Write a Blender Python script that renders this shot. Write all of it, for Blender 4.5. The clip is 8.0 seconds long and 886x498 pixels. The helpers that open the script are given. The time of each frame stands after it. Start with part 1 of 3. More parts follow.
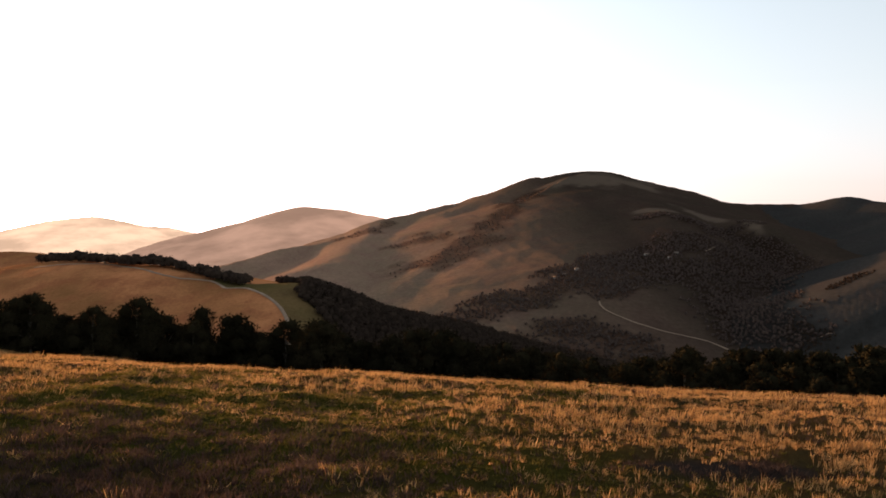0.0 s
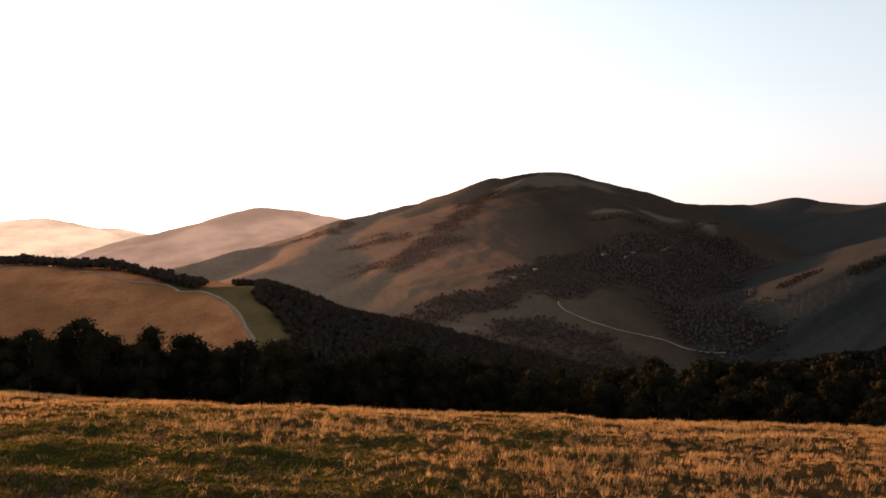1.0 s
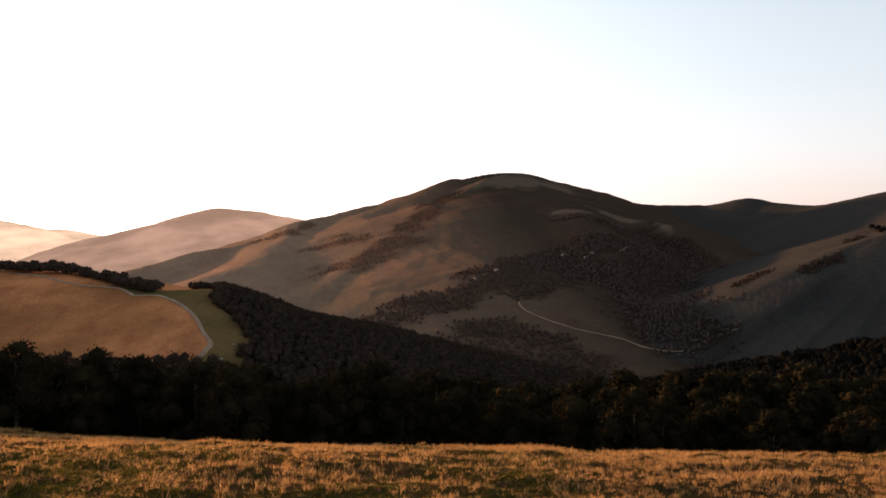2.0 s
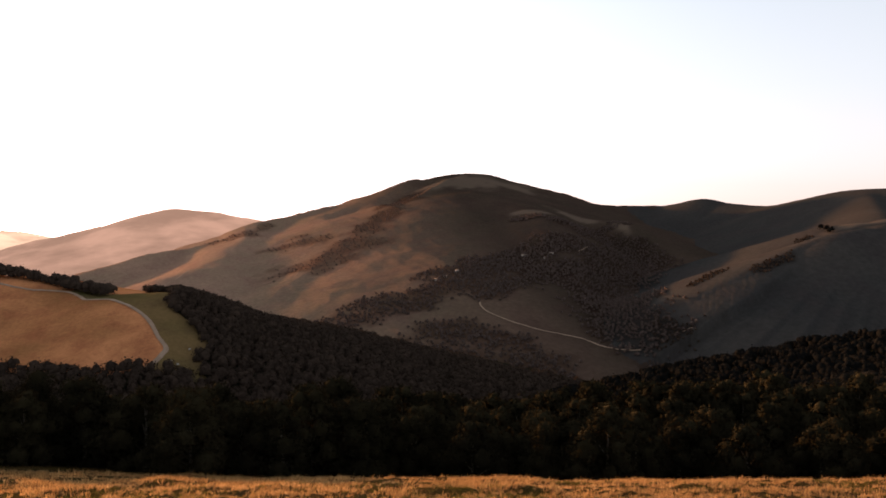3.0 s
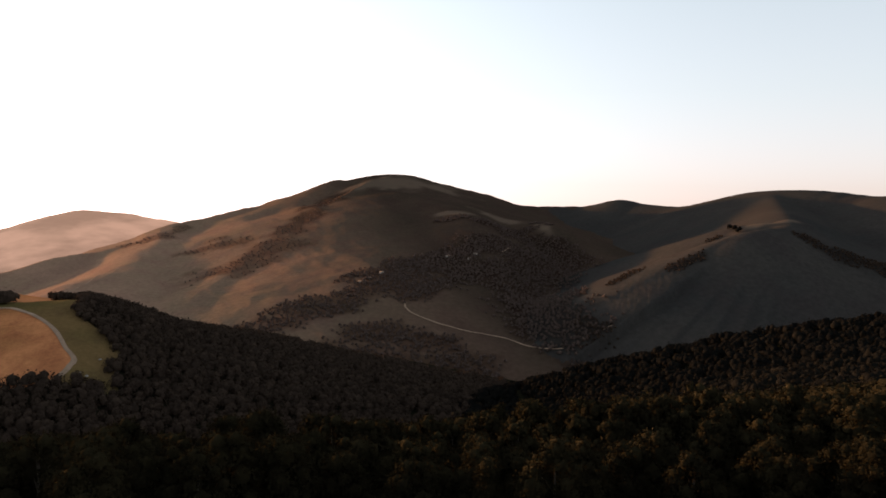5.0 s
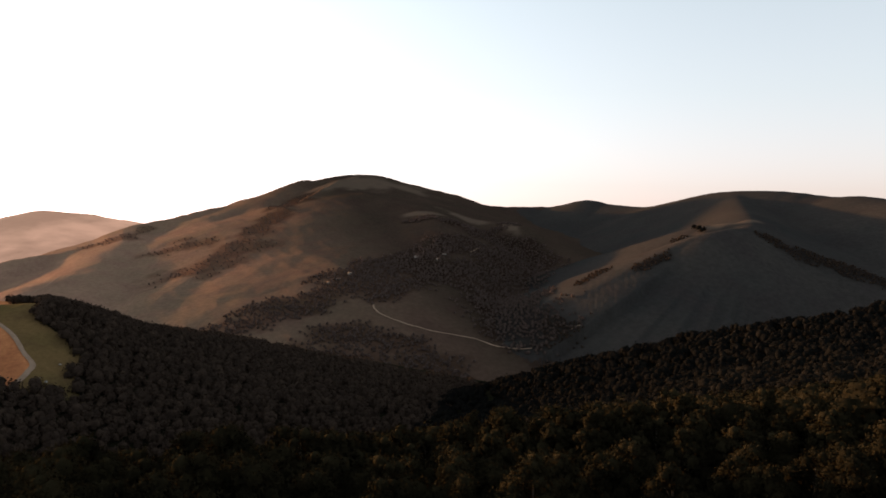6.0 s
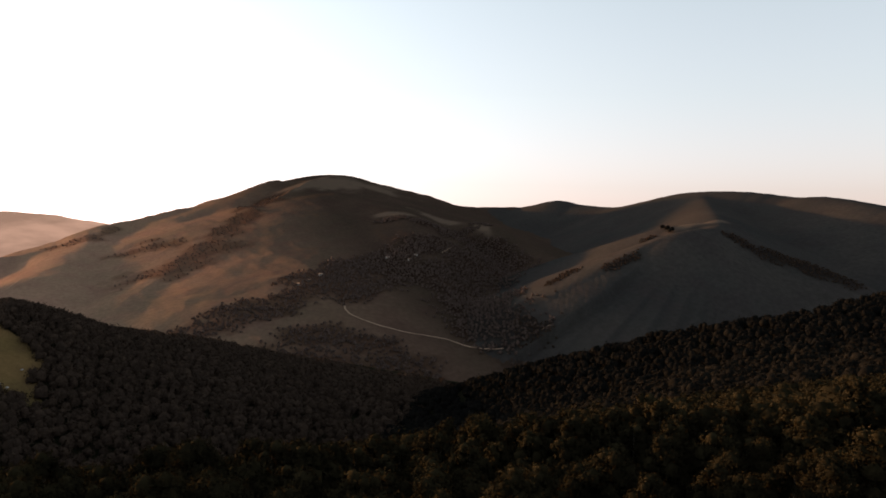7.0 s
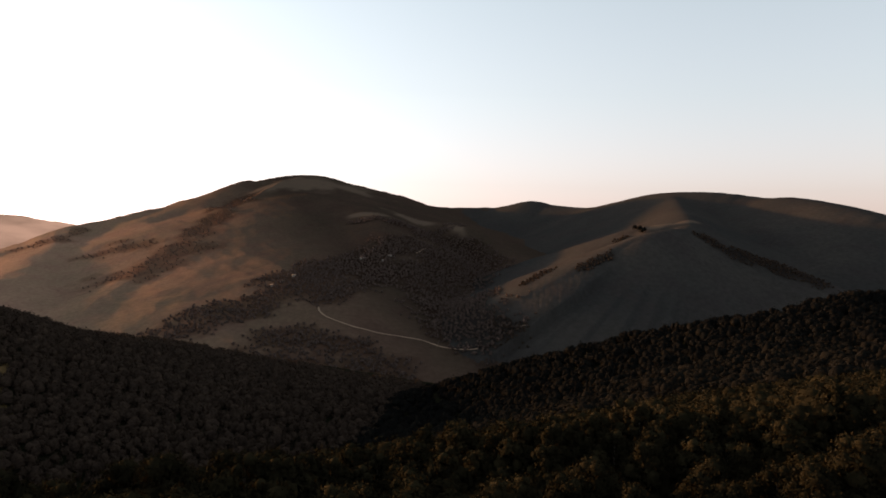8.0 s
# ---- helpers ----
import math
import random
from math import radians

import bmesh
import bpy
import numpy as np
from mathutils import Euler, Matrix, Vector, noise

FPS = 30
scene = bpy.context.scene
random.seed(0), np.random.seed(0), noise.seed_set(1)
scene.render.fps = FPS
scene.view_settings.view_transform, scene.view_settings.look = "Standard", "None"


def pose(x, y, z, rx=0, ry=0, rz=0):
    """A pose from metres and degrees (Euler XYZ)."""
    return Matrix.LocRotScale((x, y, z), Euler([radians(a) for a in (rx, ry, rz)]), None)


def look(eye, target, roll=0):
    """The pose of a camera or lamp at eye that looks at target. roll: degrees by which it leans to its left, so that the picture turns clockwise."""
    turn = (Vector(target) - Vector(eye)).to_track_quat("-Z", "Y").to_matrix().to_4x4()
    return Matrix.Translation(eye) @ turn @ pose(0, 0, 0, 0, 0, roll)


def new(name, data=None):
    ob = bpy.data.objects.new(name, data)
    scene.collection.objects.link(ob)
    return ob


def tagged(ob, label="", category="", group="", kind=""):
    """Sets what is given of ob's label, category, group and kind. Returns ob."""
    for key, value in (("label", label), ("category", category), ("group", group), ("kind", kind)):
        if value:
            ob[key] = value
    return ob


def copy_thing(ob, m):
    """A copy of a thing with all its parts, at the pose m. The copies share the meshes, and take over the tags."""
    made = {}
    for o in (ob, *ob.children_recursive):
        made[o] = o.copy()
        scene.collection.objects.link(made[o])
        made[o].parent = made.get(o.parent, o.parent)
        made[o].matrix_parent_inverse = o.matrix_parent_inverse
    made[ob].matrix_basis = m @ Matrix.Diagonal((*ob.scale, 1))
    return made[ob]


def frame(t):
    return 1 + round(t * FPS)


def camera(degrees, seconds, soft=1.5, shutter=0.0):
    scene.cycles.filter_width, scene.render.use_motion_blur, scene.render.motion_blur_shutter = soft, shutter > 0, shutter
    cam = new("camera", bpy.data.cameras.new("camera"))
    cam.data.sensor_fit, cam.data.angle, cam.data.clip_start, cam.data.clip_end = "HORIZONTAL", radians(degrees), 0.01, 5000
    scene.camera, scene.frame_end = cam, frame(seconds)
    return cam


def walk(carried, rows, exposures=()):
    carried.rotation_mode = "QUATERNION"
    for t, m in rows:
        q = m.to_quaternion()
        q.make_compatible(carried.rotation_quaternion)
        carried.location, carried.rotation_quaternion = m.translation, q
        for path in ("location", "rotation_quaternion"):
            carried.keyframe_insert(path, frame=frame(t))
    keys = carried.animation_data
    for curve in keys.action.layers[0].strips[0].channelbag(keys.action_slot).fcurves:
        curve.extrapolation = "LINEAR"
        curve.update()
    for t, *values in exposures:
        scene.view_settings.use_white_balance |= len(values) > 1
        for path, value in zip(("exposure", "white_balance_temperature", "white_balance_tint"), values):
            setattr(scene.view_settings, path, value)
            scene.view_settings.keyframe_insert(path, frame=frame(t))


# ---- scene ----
cam = camera(63.66, 8.0, soft=1.7)
# seconds, eye, tilt from straight down, turn to the left
PATH = [
    (0, (0.011, -0.008, 10.005), 86.104, 0.000),
    (0.5, (-0.316, 1.626, 10.577), 86.119, -1.655),
    (1, (-0.569, 3.214, 11.137), 86.133, -3.272),
    (1.5, (-0.763, 4.748, 11.681), 86.148, -4.875),
    (2, (-0.909, 6.219, 12.203), 86.162, -6.420),
    (2.8, (-1.064, 8.432, 12.985), 86.183, -8.955),
    (3.5, (-1.135, 10.219, 13.609), 86.199, -11.205),
    (4, (-1.154, 11.411, 14.016), 86.211, -12.825),
    (4.5, (-1.149, 12.536, 14.391), 86.221, -14.310),
    (5.2, (-1.102, 14.007, 14.859), 86.235, -16.237),
    (5.8, (-1.029, 15.181, 15.211), 86.247, -17.750),
    (6.5, (-0.912, 16.467, 15.566), 86.262, -19.427),
    (7, (-0.815, 17.341, 15.789), 86.273, -20.548),
    (7.5, (-0.715, 18.190, 15.989), 86.287, -21.640),
    (8, (-0.622, 19.020, 16.172), 86.302, -22.622),
]
# the clip's camera warms and brightens its picture while the low sun is near the edge of its view
EXPOSURES = [(0, 1.93, 6500, 11), (1.5, 1.95, 6500, 12), (2.4, 1.98, 6550, 13), (3.2, 2.13, 6650, 18), (3.7, 2.14, 6650, 18), (4.7, 1.98, 6550, 13), (6, 1.97, 6500, 11), (8, 1.82, 6500, 11)]
walk(cam, [(t, pose(*eye, tilt, 0, turn)) for t, eye, tilt, turn in PATH], EXPOSURES)

# ---- sky, sun ----
SUN_AZIMUTH = radians(-41)  # from +y towards +x
SUN_HEIGHT = radians(3.9)
world = bpy.data.worlds.new("evening_sky")
scene.world = world
world.use_nodes = True
wt = world.node_tree
sky = wt.nodes.new("ShaderNodeTexSky")
sky.sky_type = "NISHITA"
sky.sun_disc = False
sky.sun_elevation = SUN_HEIGHT
sky.sun_rotation = SUN_AZIMUTH % (2 * math.pi)
sky.altitude = 900
sky.air_density = 1.0
sky.dust_density = 2.5
sky.ozone_density = 1.0
hazy = wt.nodes.new("ShaderNodeHueSaturation")  # thin evening haze greys the sky's colours
hazy.inputs["Saturation"].default_value = 0.38
spot = wt.nodes.new("ShaderNodeTexCoord")
lift = wt.nodes.new("ShaderNodeVectorMath")  # the haze layer hides the sky's lowest degrees
lift.operation = "ADD"
lift.inputs[1].default_value = (0, 0, 0.05)
wt.links.new(spot.outputs["Generated"], lift.inputs[0])
wt.links.new(lift.outputs[0], sky.inputs["Vector"])
wt.links.new(sky.outputs["Color"], hazy.inputs["Color"])
up = wt.nodes.new("ShaderNodeSeparateXYZ")
wt.links.new(spot.outputs["Generated"], up.inputs[0])
dusk = wt.nodes.new("ShaderNodeValToRGB")  # rosy near the horizon, bluer above
dusk.color_ramp.elements.new(0.5)
for e, (p, c) in zip(dusk.color_ramp.elements, ((0.0, (0.78, 0.68, 0.76, 1)), (0.14, (0.93, 0.92, 0.96, 1)), (0.32, (0.97, 1.01, 1.03, 1)))):
    e.position, e.color = p, c
wt.links.new(up.outputs["Z"], dusk.inputs[0])
tint = wt.nodes.new("ShaderNodeMix")
tint.data_type, tint.blend_type = "RGBA", "MULTIPLY"
tint.inputs[0].default_value = 1.0
wt.links.new(hazy.outputs["Color"], tint.inputs[6])
wt.links.new(dusk.outputs["Color"], tint.inputs[7])
wt.links.new(tint.outputs[2], wt.nodes["Background"].inputs["Color"])
wt.nodes["Background"].inputs["Strength"].default_value = 0.15

sun_dir = Vector((math.sin(SUN_AZIMUTH) * math.cos(SUN_HEIGHT), math.cos(SUN_AZIMUTH) * math.cos(SUN_HEIGHT), math.sin(SUN_HEIGHT)))
sun_data = bpy.data.lights.new("sun", "SUN")
sun_data.energy = 2.6
sun_data.angle = radians(1.6)  # widened by the haze
sun_data.color = (1.0, 0.52, 0.23)
sun = new("sun", sun_data)
sun.matrix_world = look(sun_dir * 100, (0, 0, 0))


# ---- materials ----
def material(name):
    m = bpy.data.materials.new(name)
    m.use_nodes = True
    t = m.node_tree
    t.nodes.clear()
    return m, t


def node(t, kind, **values):
    n = t.nodes.new(kind)
    for k, v in values.items():
        n.inputs[k.replace("_", " ")].default_value = v
    return n


def ramp(t, source, stops):
    r = t.nodes.new("ShaderNodeValToRGB")
    while len(r.color_ramp.elements) < len(stops):
        r.color_ramp.elements.new(0.5)
    for e, (p, c) in zip(r.color_ramp.elements, stops):
        e.position, e.color = p, (*c, 1)
    t.links.new(source, r.inputs[0])
    return r.outputs[0]


def mix(t, fac, a, b, how="MIX"):
    n = t.nodes.new("ShaderNodeMix")
    n.data_type, n.blend_type = "RGBA", how
    for socket, v in ((n.inputs[0], fac), (n.inputs[6], a), (n.inputs[7], b)):
        if isinstance(v, (int, float)):
            socket.default_value = v
        elif isinstance(v, tuple):
            socket.default_value = (*v, 1)
        else:
            t.links.new(v, socket)
    return n.outputs[2]


def noise_at(t, scale, detail=4.0, rough=0.55, stretch=None, offset=(0, 0, 0)):
    geo = t.nodes.new("ShaderNodeTexCoord")
    m = t.nodes.new("ShaderNodeMapping")
    m.inputs["Location"].default_value = offset
    if stretch:
        m.inputs["Scale"].default_value = stretch
    t.links.new(geo.outputs["Object"], m.inputs[0])
    n = node(t, "ShaderNodeTexNoise", Scale=scale, Detail=detail, Roughness=rough)
    t.links.new(m.outputs[0], n.inputs["Vector"])
    return n.outputs["Fac"]


def finish(t, colour, rough=0.9, sheen=0.0, sheen_tint=(1, 0.8, 0.5), translucent=0.0, bump=None, bump_size=1.0, bump_strength=0.5, spec=0.2):
    out = t.nodes.new("ShaderNodeOutputMaterial")
    p = node(t, "ShaderNodeBsdfPrincipled", Roughness=rough)
    p.inputs["Specular IOR Level"].default_value = spec
    p.inputs["Sheen Weight"].default_value = sheen
    p.inputs["Sheen Roughness"].default_value = 0.6
    p.inputs["Sheen Tint"].default_value = (*sheen_tint, 1)
    p.inputs["Specular Tint"].default_value = (1.0, 0.80, 0.62, 1)
    t.links.new(colour, p.inputs["Base Color"])
    shader = p.outputs[0]
    if bump is not None:
        b = node(t, "ShaderNodeBump", Strength=bump_strength, Distance=bump_size)
        t.links.new(bump, b.inputs["Height"])
        t.links.new(b.outputs[0], p.inputs["Normal"])
    if translucent > 0:
        tr = t.nodes.new("ShaderNodeBsdfTranslucent")
        t.links.new(colour, tr.inputs[0])
        m = t.nodes.new("ShaderNodeMixShader")
        m.inputs[0].default_value = translucent
        t.links.new(shader, m.inputs[1])
        t.links.new(tr.outputs[0], m.inputs[2])
        shader = m.outputs[0]
    t.links.new(shader, out.inputs[0])


def hill_material(name, dry, green, brown, scale=1.0, gloss=0.0, east_shade=None):
    """Pasture seen from far: bleached grass, greener hollows, bracken, fine dark tufts."""
    m, t = material(name)
    big = noise_at(t, 0.0035 * scale, 3, 0.5)
    mid = noise_at(t, 0.014 * scale, 6, 0.6, (1, 0.6, 1), (40, 7, 3))
    fine = noise_at(t, 0.11 * scale, 6, 0.7, (1, 0.7, 1))
    c = ramp(t, big, [(0.35, green), (0.65, dry)])
    c = mix(t, ramp(t, mid, [(0.44, (0, 0, 0)), (0.66, (0.75, 0.75, 0.75))]), c, brown)
    c = mix(t, 0.6, c, ramp(t, fine, [(0.3, (0.45, 0.45, 0.45)), (0.7, (1, 1, 1))]), "MULTIPLY")
    if east_shade:  # (x where it begins, x where it is full, colour factor): light's fall-off eastward, put into the colour
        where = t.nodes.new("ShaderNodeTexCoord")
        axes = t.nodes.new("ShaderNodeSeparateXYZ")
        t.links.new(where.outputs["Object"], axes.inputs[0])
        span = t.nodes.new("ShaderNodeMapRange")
        span.inputs["From Min"].default_value, span.inputs["From Max"].default_value = east_shade[:2]
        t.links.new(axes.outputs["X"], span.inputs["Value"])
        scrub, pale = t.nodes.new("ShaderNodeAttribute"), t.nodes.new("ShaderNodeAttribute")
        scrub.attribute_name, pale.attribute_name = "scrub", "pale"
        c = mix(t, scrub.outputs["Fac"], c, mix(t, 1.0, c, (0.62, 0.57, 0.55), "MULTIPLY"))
        c = mix(t, span.outputs["Result"], c, mix(t, 1.0, c, east_shade[2], "MULTIPLY"))
        # paler colour where turf is bleached and where the summit and shoulders catch sun
        c = mix(t, ramp(t, pale.outputs["Fac"], [(0.0, (0, 0, 0)), (1.0, (0.6, 0.6, 0.6))]), c, (0.125, 0.090, 0.064))
    finish(t, c, 1.0, 0, (1, 1, 1), 0, fine, 0.8, 0.35, gloss)
    return m


def leaf_material(name, dark, light, warm, gloss=0.015, through_light=0.12):
    m, t = material(name)
    obj = t.nodes.new("ShaderNodeObjectInfo")
    geo = t.nodes.new("ShaderNodeNewGeometry")
    stops = [(0.0, dark), (0.6, light), (1.0, warm)]
    trees = noise_at(t, 0.13, 2, offset=(5, 2, 8))  # one tree is yellower or darker than the next
    c = mix(t, 0.35, ramp(t, trees, [(0.3 + 0.4 * k, v) for k, v in stops]), ramp(t, geo.outputs["Random Per Island"], stops))
    c = mix(t, ramp(t, obj.outputs["Random"], [(0.0, (0, 0, 0)), (1.0, (0.6, 0.6, 0.6))]), c, warm, "MIX")
    patch = noise_at(t, 0.6, 3)
    c = mix(t, 0.6, c, ramp(t, patch, [(0.3, (0.5, 0.5, 0.5)), (0.7, (1, 1, 1))]), "MULTIPLY")
    finish(t, c, 0.8, 0, (1, 1, 1), through_light, None, spec=gloss)
    return m


def plain_material(name, a, b, scale, rough=0.9, bump_size=0.02):
    m, t = material(name)
    n = noise_at(t, scale, 6, 0.65)
    w = noise_at(t, scale * 0.15, 3, 0.5, offset=(9, 4, 2))
    c = mix(t, w, ramp(t, n, [(0.3, a), (0.7, b)]), tuple(0.6 * v for v in a))
    finish(t, c, rough, bump=n, bump_size=bump_size, spec=0.05)
    return m


# evening shade in the pasture colours: MOUNTAIN darkens eastward, EAST is dark all over
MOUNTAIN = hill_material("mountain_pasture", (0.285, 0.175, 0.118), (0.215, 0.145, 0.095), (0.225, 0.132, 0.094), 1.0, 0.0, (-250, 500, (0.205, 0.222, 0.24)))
EAST = hill_material("shaded_mountain_pasture", (0.046, 0.041, 0.036), (0.033, 0.032, 0.030), (0.038, 0.032, 0.030), 1.0, 0.0, (600, 700, (1, 1, 1)))
HILL = hill_material("hill_pasture", (0.50, 0.200, 0.084), (0.25, 0.110, 0.043), (0.27, 0.096, 0.043), 3.0, 0.0)
HILL_GREEN = hill_material("green_hill_pasture", (0.150, 0.095, 0.040), (0.080, 0.066, 0.024), (0.105, 0.066, 0.032), 3.0, 0.0)
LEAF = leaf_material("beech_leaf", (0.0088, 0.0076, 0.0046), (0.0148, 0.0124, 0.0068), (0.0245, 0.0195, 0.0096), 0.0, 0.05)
# FAR_LEAF is near-black: the slope wood's shade is put into its colour
FAR_LEAF = leaf_material("shaded_far_leaf", (0.0042, 0.0043, 0.0043), (0.0070, 0.0068, 0.0060), (0.0118, 0.0106, 0.0083), 0.0, 0.0)
SCRUB = leaf_material("scrub_leaf", (0.060, 0.043, 0.036), (0.082, 0.058, 0.048), (0.115, 0.078, 0.062), 0.0, 0.0)
HILL_LEAF = leaf_material("hill_wood_leaf", (0.023, 0.0165, 0.0128), (0.038, 0.0262, 0.0195), (0.057, 0.038, 0.0265), 0.0, 0.0)
BARK = plain_material("bark", (0.05, 0.04, 0.03), (0.13, 0.11, 0.09), 9)
TRACK = plain_material("gravel_track", (0.26, 0.175, 0.118), (0.36, 0.250, 0.175), 0.8)
ROOF = plain_material("roof_tile", (0.24, 0.18, 0.14), (0.34, 0.27, 0.22), 2)
PLASTER = plain_material("white_plaster", (0.28, 0.25, 0.22), (0.40, 0.37, 0.33), 2)
DARK_GLASS = plain_material("dark_window", (0.03, 0.03, 0.035), (0.05, 0.05, 0.05), 3, 0.2)


def ground_material():
    """Meadow turf close by: green turf, straw thatch, bare dark soil; woodland floor further down."""
    m, t = material("meadow_turf")
    dry = t.nodes.new("ShaderNodeAttribute")
    dry.attribute_name = "dryness"
    mid = noise_at(t, 0.6, 5, 0.6, offset=(3, 8, 0))
    fine = noise_at(t, 6.0, 5, 0.7)
    c = ramp(t, dry.outputs["Fac"], [(0.35, (0.040, 0.036, 0.007)), (0.65, (0.058, 0.035, 0.013))])
    c = mix(t, ramp(t, mid, [(0.5, (0, 0, 0)), (0.7, (1, 1, 1))]), c, (0.028, 0.024, 0.010))
    bare = t.nodes.new("ShaderNodeAttribute")
    bare.attribute_name = "bareness"
    c = mix(t, bare.outputs["Fac"], c, (0.030, 0.022, 0.018))
    c = mix(t, 0.7, c, ramp(t, fine, [(0.25, (0.35, 0.35, 0.35)), (0.75, (1, 1, 1))]), "MULTIPLY")
    finish(t, c, 0.95, 0.0, (1, 0.8, 0.4), 0, fine, 0.08, 0.8, 0.0)
    return m


TURF = ground_material()
# wood and valley floor, coloured dark to hold the shade between the crowns
FAR_GROUND = hill_material("shaded_valley_floor", (0.016, 0.015, 0.009), (0.012, 0.014, 0.007), (0.013, 0.010, 0.007), 3.0, 0.0)


def blade_material(name, a, b, c3):
    m, t = material(name)
    geo = t.nodes.new("ShaderNodeNewGeometry")
    c = ramp(t, geo.outputs["Random Per Island"], [(0.0, a), (0.5, b), (1.0, c3)])
    patch = noise_at(t, 0.35, 3)
    c = mix(t, 0.55, c, ramp(t, patch, [(0.35, (0.45, 0.45, 0.4)), (0.65, (1, 1, 1))]), "MULTIPLY")
    finish(t, c, 0.7, 0, (1, 1, 1), 0.5, None, spec=0.1)
    return m


STRAW = blade_material("dry_grass", (0.16, 0.080, 0.030), (0.42, 0.225, 0.084), (0.62, 0.375, 0.160))
GREEN_BLADE = blade_material("green_grass", (0.058, 0.054, 0.009), (0.098, 0.080, 0.013), (0.165, 0.11, 0.028))
# HEATH is darkened to carry the near corner's shade as well
HEATH = blade_material("withered_bracken", (0.050, 0.030, 0.025), (0.080, 0.048, 0.038), (0.034, 0.022, 0.019))


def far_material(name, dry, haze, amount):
    """Far range: pasture, with the haze of the lit evening air painted on as glow."""
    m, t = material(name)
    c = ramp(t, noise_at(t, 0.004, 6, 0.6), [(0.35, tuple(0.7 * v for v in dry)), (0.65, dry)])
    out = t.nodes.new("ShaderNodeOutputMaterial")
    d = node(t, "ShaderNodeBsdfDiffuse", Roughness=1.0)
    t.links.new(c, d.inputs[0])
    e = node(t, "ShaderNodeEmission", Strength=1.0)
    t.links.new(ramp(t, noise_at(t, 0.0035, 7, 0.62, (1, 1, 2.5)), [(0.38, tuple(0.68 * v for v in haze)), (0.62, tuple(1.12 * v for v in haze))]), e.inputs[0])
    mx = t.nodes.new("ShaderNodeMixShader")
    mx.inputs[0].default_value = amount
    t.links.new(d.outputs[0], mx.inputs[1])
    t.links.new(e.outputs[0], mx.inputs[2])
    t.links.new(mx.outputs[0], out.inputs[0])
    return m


FAR_A = far_material("far_range_painted_haze", (0.22, 0.15, 0.09), (0.41, 0.27, 0.185), 0.7)
FAR_B = far_material("far_ridge_painted_haze", (0.22, 0.15, 0.09), (0.25, 0.145, 0.105), 0.5)

# ---- land forms ----
TABLE = np.random.RandomState(7).rand(256, 256)


def value_noise(x, y):
    xi, yi = np.floor(x).astype(int), np.floor(y).astype(int)
    u, v = x - xi, y - yi
    u, v = u * u * (3 - 2 * u), v * v * (3 - 2 * v)
    a, b = TABLE[xi % 256, yi % 256], TABLE[(xi + 1) % 256, yi % 256]
    c, d = TABLE[xi % 256, (yi + 1) % 256], TABLE[(xi + 1) % 256, (yi + 1) % 256]
    return (a * (1 - u) + b * u) * (1 - v) + (c * (1 - u) + d * u) * v


def fbm(x, y, size, octaves=4):
    """Fractal noise about 0, within about 1; size in metres."""
    total, amp, f = 0.0, 0.5, 1.0 / size
    for k in range(octaves):
        total = total + amp * (value_noise(x * f + 17.3 * k, y * f + 5.1 * k) - 0.5) * 2
        amp, f = amp * 0.5, f * 2.03
    return total


def ridged(x, y, size, octaves=3):
    total, amp, f = 0.0, 0.6, 1.0 / size
    for k in range(octaves):
        total = total + amp * (1 - np.abs(value_noise(x * f + 3.7 * k, y * f + 11.9 * k) - 0.5) * 2)
        amp, f = amp * 0.5, f * 2.1
    return total - 0.6


def smooth(points, each=5):
    """A round curve through the points of a crest."""
    p = np.array(points, float)
    q = np.vstack([2 * p[0] - p[1], p, 2 * p[-1] - p[-2]])
    s = np.linspace(0, 1, each, endpoint=False)[:, None]
    out = []
    for a, b, c, d in zip(q, q[1:], q[2:], q[3:]):
        out.append(0.5 * (2 * b + (c - a) * s + (2 * a - 5 * b + 4 * c - d) * s**2 + (3 * b - a - 3 * c + d) * s**3))
    return np.vstack(out + [p[-1:]])


def crest_field(x, y, points, slope, width, each=5, steep=None):
    """Height of land that falls from a crest on both sides; steep: another slope for the side to its right."""
    line = smooth(points, each)
    best = np.full(x.shape, -1e9)
    for a, b in zip(line, line[1:]):
        ab = b - a
        s = np.clip(((x - a[0]) * ab[0] + (y - a[1]) * ab[1]) / (ab[0] ** 2 + ab[1] ** 2 + 1e-9), 0, 1)
        d2 = (x - a[0] - s * ab[0]) ** 2 + (y - a[1] - s * ab[1]) ** 2
        fall = slope if steep is None else np.where(ab[0] * (y - a[1]) - ab[1] * (x - a[0]) < 0, steep, slope)
        best = np.maximum(best, a[2] + s * ab[2] - fall * (np.sqrt(d2 + width**2) - width))
    return best


def soft_max(a, b, r):
    h = np.clip(0.5 + 0.5 * (a - b) / r, 0, 1)
    return b + (a - b) * h + r * h * (1 - h)


def step(a, b, x):
    s = np.clip((x - a) / (b - a), 0, 1)
    return s * s * (3 - 2 * s)


def meadow_height(x, y):
    x, v = np.clip(x, -70, 70), np.clip(y - 34, -34, 60)
    edge = 0.55 * step(6, 22, v) + 0.022 * np.maximum(x - 10, 0) * step(0, 18, v)
    return 0.62 - edge - 0.0390 * x - 0.1380 * v - 0.00473 * v * v + 0.00027 * x * x - 0.00017 * x * v - 0.000038 * v**3 - 0.000086 * x * v * v


def forest_height(x, y):
    x, y = np.clip(x, -220, 640) / 300, np.clip(y, 60, 800) / 300
    return (12.44 - 80.76 * y - 56.23 * y**2 + 20.99 * y**3 - 25.61 * x + 65.79 * x * y - 26.07 * x * y**2
            - 2.25 * x**2 + 34.97 * x**2 * y - 18.80 * x**3)


